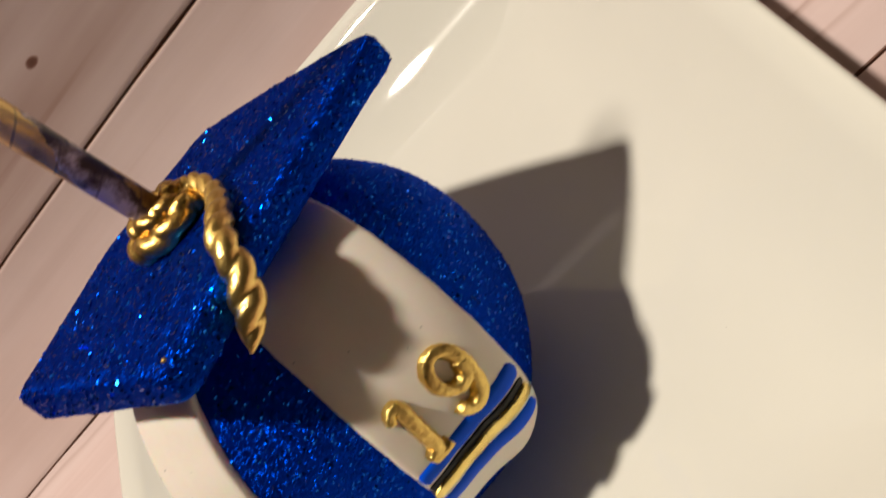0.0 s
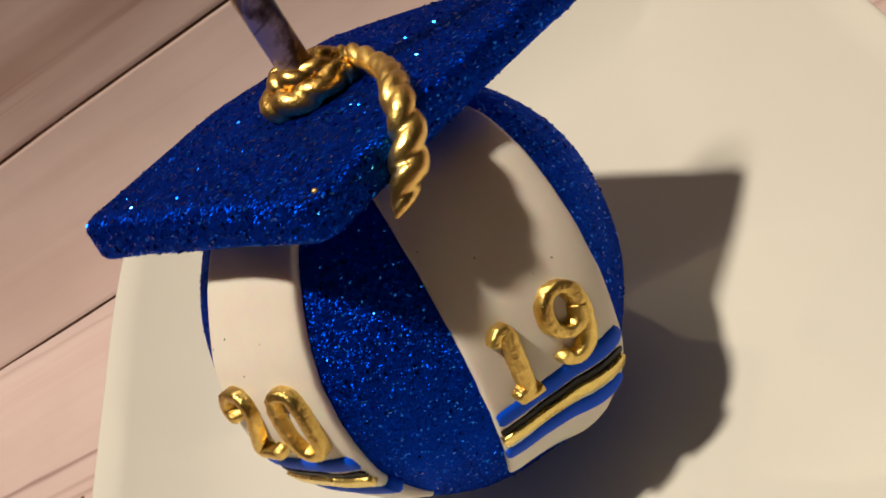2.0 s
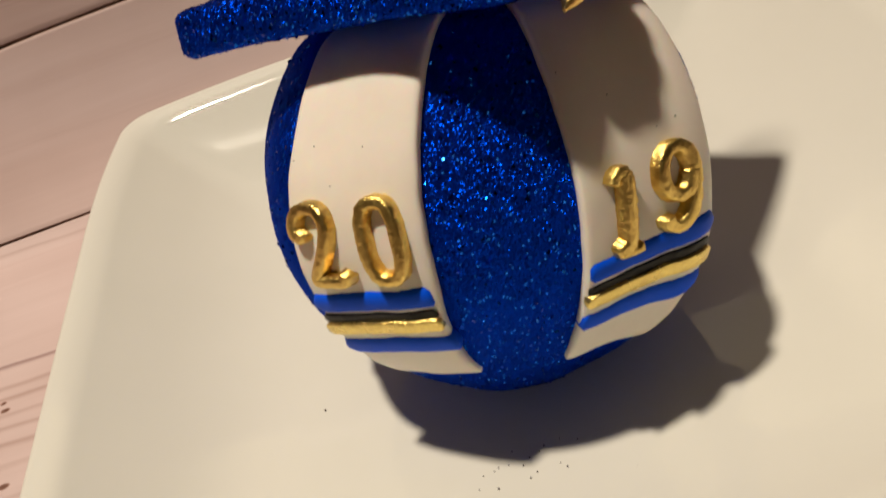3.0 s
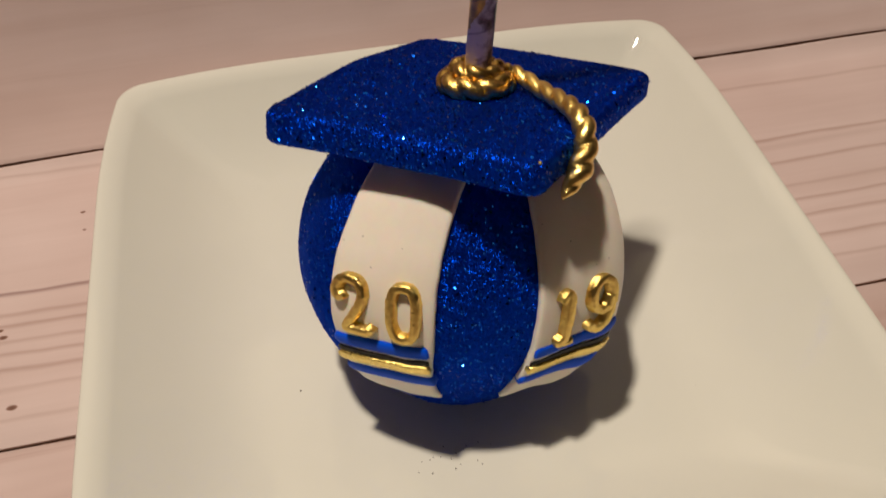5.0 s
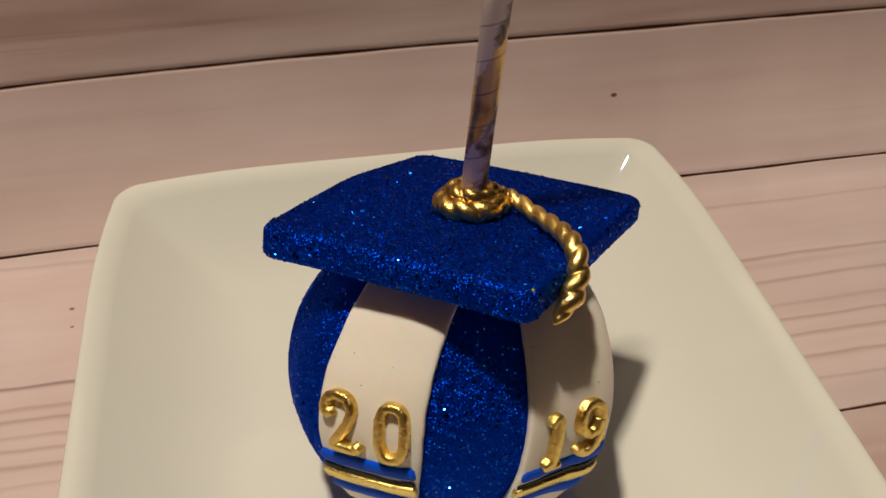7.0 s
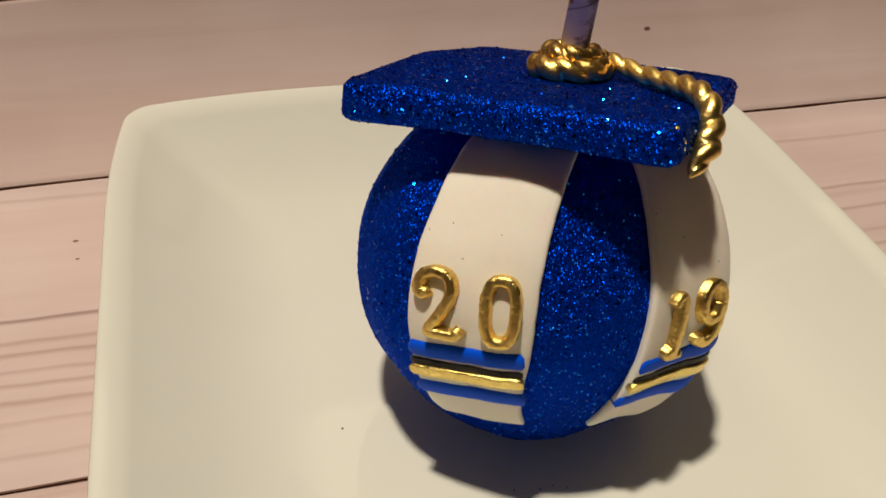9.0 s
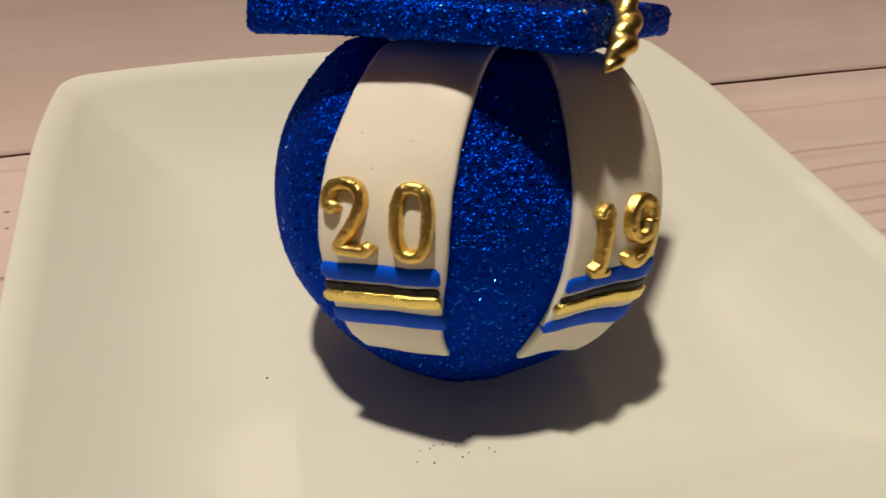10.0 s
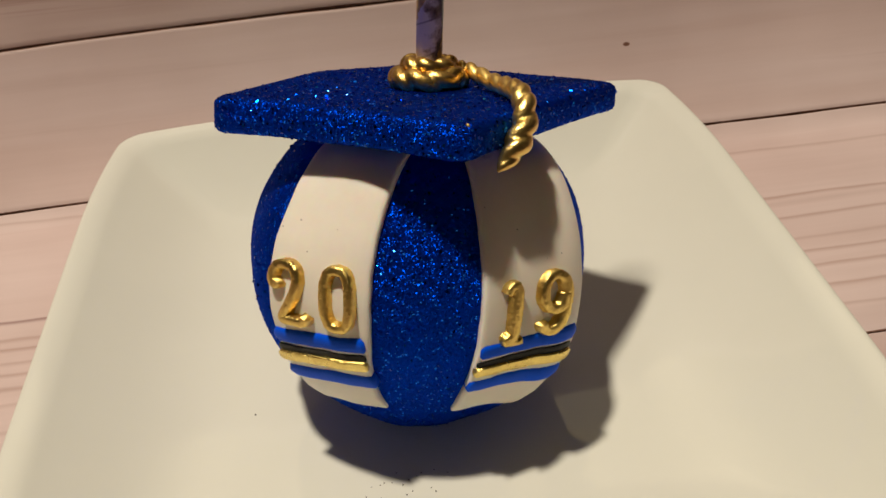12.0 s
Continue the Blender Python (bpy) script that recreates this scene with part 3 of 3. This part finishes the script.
def ribbon(name, at, line, width, profile, mat, closed=False, rough=0.0, seed=0):
    """A bar whose section (offset as a share of the half width, height) follows a line drawn on the skin."""
    az0, lat0, turn = at
    n = len(line)
    rings = []
    for i, p in enumerate(line):
        a = line[(i - 1) % n if closed else max(i - 1, 0)]
        b = line[(i + 1) % n if closed else min(i + 1, n - 1)]
        d = Vector((b[0] - a[0], b[1] - a[1])).normalized()
        nx, ny = -d.y, d.x
        ring = []
        for k, (o, h) in enumerate(profile):
            j = rough * noise.noise((i * 0.7 + seed, k * 1.3, seed * 2.1))
            w = width(i / max(1, n - 1)) if callable(width) else width
            ring.append(on_skin(az0, lat0, turn, p[0] + nx * w / 2 * o + nx * j, p[1] + ny * w / 2 * o + ny * j, h + j * 0.8))
        rings.append(ring)
    if closed:
        rings.append(rings[0])
        return mesh_of(name, *loft(rings, caps=(False, False)), mat)
    return mesh_of(name, *loft(rings), mat)


def round_end(t, w, soft=0.04):
    k = min(t, 1 - t) / soft
    return w * (1 if k >= 1 else 0.55 + 0.45 * math.sqrt(max(0, 1 - (1 - k) ** 2)))


def bar_profile(depth):
    return [(-1, -0.0005), (-1, depth * 0.55), (-0.75, depth * 0.88), (-0.3, depth), (0.3, depth), (0.75, depth * 0.88), (1, depth * 0.55), (1, -0.0005)]


def digit_profile(depth):
    return [(-1.12, -0.0004), (-0.98, depth * 0.45), (-0.80, depth * 0.86), (-0.62, depth * 0.97), (-0.3, depth), (0.0, depth * 1.01), (0.3, depth), (0.62, depth * 0.97), (0.80, depth * 0.86), (0.98, depth * 0.45), (1.12, -0.0004)]


def slab_profile(depth):
    return [(-1, -0.0005), (-1, depth * 0.85), (-0.92, depth * 0.97), (-0.8, depth), (0.8, depth), (0.92, depth * 0.97), (1, depth * 0.85), (1, -0.0005)]


def flat(points, steps=6):
    return [(p.x, p.y) for p in smooth_line([(x * 0.001, y * 0.00095, 0) for x, y in points], steps)]


def digit(kind, at, parent):
    depth, w = 0.0037, 0.0025
    if kind == "2":
        line = flat([(2.0, 9.4), (1.3, 8.6), (0.4, 9.1), (0.2, 10.6), (1.2, 12.4), (3.4, 13.2), (5.8, 12.6), (6.9, 10.4), (6.3, 7.6), (4.6, 4.6), (2.9, 2.2), (2.6, 1.1), (4.2, 0.9), (6.4, 0.8), (8.0, 0.9), (8.7, 2.2)])
        me = ribbon("digit_two", at, line, w, digit_profile(depth), GOLD, rough=0.00018, seed=1)
    elif kind == "0":
        line = flat([(1.2, 6.5), (1.3, 9.6), (2.2, 12.2), (4.0, 12.9), (5.9, 12.2), (6.8, 9.6), (6.9, 6.5), (6.7, 3.4), (5.8, 0.9), (4.0, 0.2), (2.2, 0.9), (1.3, 3.4), (1.2, 6.5)])[:-1]
        me = ribbon("digit_zero", at, line, w, digit_profile(depth), GOLD, closed=True, rough=0.00018, seed=2)
    elif kind == "1":
        line = flat([(0.0, 11.2), (0.7, 12.5), (1.9, 12.8), (2.5, 11.2), (2.4, 8.0), (2.3, 4.6), (2.2, 1.8), (1.3, 0.7), (0.6, 0.2), (2.2, 0.0), (4.2, 0.2)])
        me = ribbon("digit_one", at, line, lambda t: w * (0.85 + 0.40 * ease(t, 0.12, 0.3) * (1 - ease(t, 0.72, 0.86))), digit_profile(depth), GOLD, rough=0.0002, seed=3)
    else:
        line = flat([(6.6, 8.8), (6.0, 6.6), (4.6, 5.6), (2.9, 6.0), (1.7, 8.0), (1.8, 10.8), (3.1, 12.8), (4.9, 13.0), (6.3, 11.8), (6.9, 9.3), (6.8, 6.4), (6.2, 3.4), (4.9, 1.2), (3.3, 0.6), (2.0, 1.4), (1.6, 2.6)])
        me = ribbon("digit_nine", at, line, w, digit_profile(depth), GOLD, rough=0.00018, seed=4)
    return part(me.name.split(".")[0], me, parent, "raised gold numeral " + kind)


def bands(parent, az, half, lat_top, tilt):
    """The stripes across the foot of a strip: blue, black, gold, blue."""
    def line(l, r, bend=0.00007):
        n = 36
        return [(l + (r - l) * i / n, bend * noise.noise((i * 0.22, lat_top, l * 900)) * 2) for i in range(n + 1)]

    step = math.degrees(0.0051 / R)
    for name, label, k, width, depth, mat, section, rough, a, b in (
            ("blue_stripe", "smooth royal blue fondant stripe", 0, 0.0043, 0.0022, BLUE_FONDANT, bar_profile, 0.00007, -half, half),
            ("black_stripe", "thin black stripe", 0.62, 0.0018, 0.0020, BLACK_FONDANT, slab_profile, 0.00008, -half + 0.0001, half - 0.0003),
            ("gold_stripe", "gold painted stripe", 1.00, 0.0025, 0.0026, GOLD_BAR, slab_profile, 0.00006, -half, half - 0.0002),
            ("blue_stripe", "smooth royal blue fondant stripe", 1.98, 0.0047, 0.0022, BLUE_FONDANT, bar_profile, 0.00007, -half + 0.0006, half - 0.0002)):
        me = ribbon(name, (az, lat_top - step * k, tilt), line(a, b), lambda t, w=width: round_end(t, w, 0.028), section(depth), mat, rough=rough, seed=az + k)
        part(name, me, parent, label)


EDGES = {"twenty": ((-57.5, -0.0005), (-37.1, 0.0117)), "nineteen": ((20.4, -0.0032), (31.5, 0.0148))}
strip_20 = part("fondant_strip", strip(*EDGES["twenty"], -46.4, -46.0, tuck=7.0), apple, "white fondant strip with the number 20")
strip_19 = part("fondant_strip", strip(*EDGES["nineteen"], -47.5, -44.4), apple, "white fondant strip with the number 19")
bands(strip_20, -129.5, 0.0120, -15.5, 4)
bands(strip_19, -55.5, 0.0120, -14.5, 6)
digit("2", (-143.4, -10.6, 3), strip_20)
digit("0", (-125, -9.0, 3), strip_20)
digit("1", (-67.4, -12.2, 0), strip_19)
digit("9", (-56.0, -11.2, 2), strip_19)


# ---- the cap ----
def cap_height(x, y):
    lift = (-0.0010 if y < 0 else -0.0012) * (y / 0.046) ** 2
    dome = 0.0010 * math.exp(-((x + 0.024) ** 2 + (y - 0.022) ** 2) / 0.013 ** 2)
    return CAP_Z + CAP_SLOPE[0] * x + CAP_SLOPE[1] * y + lift + dome + (-0.0006 if x > 0 else -0.0018) * (x / 0.046) ** 2


def cap():
    c = CAP_CORNERS
    z_of = cap_height
    pts = []
    for i in range(4):
        p, a, b = Vector(c[i]), Vector(c[i - 1]), Vector(c[(i + 1) % 4])
        d1, d2 = (a - p).normalized(), (b - p).normalized()
        cut = 0.0042
        for k in range(7):
            t = k / 6
            q = (p + d1 * cut) * (1 - t) ** 2 + p * 2 * t * (1 - t) * 1.0 + (p + d2 * cut) * t * t
            pts.append(q)
        for k in range(1, 14):
            t = k / 14
            q = (p + d2 * cut) * (1 - t) + (b - d2 * cut) * t
            n = Vector((d2.y, -d2.x))
            pts.append(q + n * (0.0007, 0.0003, 0.0010, 0.0009)[i] * 4 * t * (1 - t))
    mid = sum(pts, Vector((0, 0))) / len(pts)

    def thicker(x, y):
        return 0.93 + 0.2 * max(0.0, min(1.0, ((x - 0.0038) * -0.0511 + (y + 0.048) * 0.0425) / 0.00442))

    def ring(inset, dz):
        out = []
        for q in pts:
            d = q - mid
            s = mid + d * (1 - inset / d.length)
            out.append((s.x, s.y, z_of(s.x, s.y) + dz * (thicker(s.x, s.y) if dz < -0.004 else 1) + LIFT + 0.0003 * noise.noise((s.x * 60, s.y * 60, dz * 100))))
        return out

    t = 0.0070
    rings = [ring(0.020, -t), ring(0.0016, -t), ring(0.0006, -t + 0.0005), ring(0.0, -t + 0.0014), ring(0.0, -0.0014), ring(0.0005, -0.0006), ring(0.0014, -0.0001), ring(0.003, 0.0), ring(0.012, 0.0), ring(0.025, 0.0)]
    return mesh_of("mortarboard", *loft(rings), BLUE_GLITTER)


mortarboard = part("mortarboard", cap(), apple, "square graduation cap in blue glitter")
tagged(part("glitter", flakes(mortarboard.data, 15000, 5), mortarboard), "loose blue glitter flakes", kind="stuff")


def rope(name, line, radius, turns, mat, lobes=2, round_sides=20):
    """A twisted cord of two strands along a line; radius is a function of the share of the way."""
    rings = []
    side = Vector((0, 0, 1))
    for i, p in enumerate(line):
        d = (line[min(i + 1, len(line) - 1)] - line[max(i - 1, 0)]).normalized()
        u = (side - d * side.dot(d)).normalized() if abs(side.dot(d)) < 0.98 else side.orthogonal()
        side = u
        w = d.cross(u)
        t = i / (len(line) - 1)
        ring = []
        for k in range(round_sides):
            a = 2 * math.pi * k / round_sides
            lobe = abs(math.cos((a - 2 * math.pi * turns * t ** 0.8) * lobes / 2)) ** 0.7
            r = radius(t) * (0.70 + 0.36 * lobe)
            ring.append(p + u * r * math.cos(a) + w * r * math.sin(a))
        rings.append(ring)
    return mesh_of(name, *loft(rings), mat)


def at_cap(x, y, h):
    return Vector((x, y, cap_height(x, y) + h + LIFT))


kx, ky = KNOT
coil = []
for i in range(190):
    a = 2 * math.pi * i / 82 - 0.5
    up = ease(i, 70, 112)
    out = 0.0061 - 0.0021 * up + 0.0003 * noise.noise((i * 0.1, 0, 0))
    coil.append(at_cap(kx + out * math.cos(a) * 1.06, ky + out * math.sin(a), 0.0019 + 0.0027 * up + 0.0003 * noise.noise((i * 0.15, 4, 0))))
part("knot", rope("knot", coil, lambda t: 0.0026 - 0.0004 * ease(t, 0.3, 0.7) + 0.0002 * noise.noise((t * 14, 2, 0)) - 0.0008 * ease(t, 0.95, 1.0), 10, GOLD_WORN), mortarboard, "gold cord coiled round the foot of the straw")
tassel_line = smooth_line([at_cap(*q) for q in TASSEL], 22)
part("tassel_cord", rope("tassel_cord", tassel_line, lambda t: 0.0017 + 0.0013 * t ** 1.5 if t < 0.86 else 0.0027 * max(0.03, (1 - t) / 0.14) ** 0.55, 5.5, GOLD_SMOOTH), mortarboard, "twisted gold tassel cord")


# a fleck of gold left on the cap's front edge
fleck = bmesh.new()
bmesh.ops.create_icosphere(fleck, subdivisions=2, radius=0.00045)
fleck_mesh = bpy.data.meshes.new("gold_fleck")
fleck.to_mesh(fleck_mesh)
fleck.free()
fleck_mesh.materials.append(GOLD)
part("gold_fleck", fleck_mesh, mortarboard, "tiny gold fleck").location = at_cap(0.0044, -0.0448, -0.0002)


# ---- the paper straw ----
def straw():
    n, rings = 32, []
    foot = at_cap(kx, ky, 0.0005)
    tip = Vector(STRAW_WAY).normalized() * STRAW_LENGTH
    turn = tip.to_track_quat("Z", "X").to_matrix()
    for z, r in ((0, 0.0029), (STRAW_LENGTH, 0.0029), (STRAW_LENGTH, 0.0024), (STRAW_LENGTH - 0.02, 0.0024)):
        rings.append([(r * math.cos(2 * math.pi * j / n), r * math.sin(2 * math.pi * j / n), z) for j in range(n)])
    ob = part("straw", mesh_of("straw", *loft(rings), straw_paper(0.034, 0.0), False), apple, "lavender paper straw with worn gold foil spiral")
    for p in ob.data.polygons:
        p.use_smooth = len(p.vertices) == 4
    ob.matrix_local = Matrix.Translation(foot) @ turn.to_4x4()


straw()


# ---- crumbs of glitter and sugar on the plate ----
def crumb(x, y, size):
    bm = bmesh.new()
    bmesh.ops.create_icosphere(bm, subdivisions=1, radius=size)
    for v in bm.verts:
        v.co *= 0.7 + 0.6 * random.random()
        v.co.z *= 0.6
    me = bpy.data.meshes.new("crumb")
    bm.to_mesh(me)
    bm.free()
    me.materials.append(CRUMB)
    ob = new("crumb", me)
    ob.location = (x, y, size * 0.35)
    tagged(ob, "tiny dark crumb lying on the plate", "crumb", "crumbs on the plate")


for x, y in ((-0.0381, 0.0091), (0.0647, -0.0085)):
    crumb(x, y, 0.00027)
for x, y in ((-4, -14), (-8, -17), (-10, -18), (-11, -20), (-8, -21), (-7, -17), (-3, -18), (-1, -17), (2, -15), (1, -16), (5, -15), (8, -16), (-2, -21), (-1, -20), (4, -20), (5, -21), (16, -25), (-5, -17)):
    crumb(0.001 * x + random.uniform(-4e-4, 4e-4), 0.001 * y + random.uniform(-4e-4, 4e-4), random.uniform(0.00013, 0.00024))


def speck(az, lat, parent):
    """A dark speck stuck to a strip."""
    bm = bmesh.new()
    bmesh.ops.create_icosphere(bm, subdivisions=1, radius=0.00014)
    me = bpy.data.meshes.new("speck")
    bm.to_mesh(me)
    bm.free()
    me.materials.append(CRUMB)
    part("speck", me, parent).location = skin(az, lat, 0.0017)


for az, lat in ((-139, 22), (-122.8, 21.5), (-146, 18.5), (-133, 13)):
    speck(az, lat, strip_20)
for az, lat in ((-72.5, 30), (-46.2, 13), (-51.4, 12.4), (-61, 22.5), (-54.2, 14.6)):
    speck(az, lat, strip_19)

# ---- the whole apple takes its true, slightly flattened form ----
flatten = Matrix.Translation((0, 0, LIFT)) @ Matrix(APPLE_STRETCH).to_4x4() @ Matrix.Translation((0, 0, -LIFT))
for ob in apple.children_recursive:
    if ob.location.length < 1e-7:
        ob.data.transform(flatten)
    else:
        ob.location = flatten @ ob.location

# ---- the boards ----
for low, high in zip(SEAMS, SEAMS[1:]):
    ob = new("plank", plank(low, high))
    ob.parent = backdrop
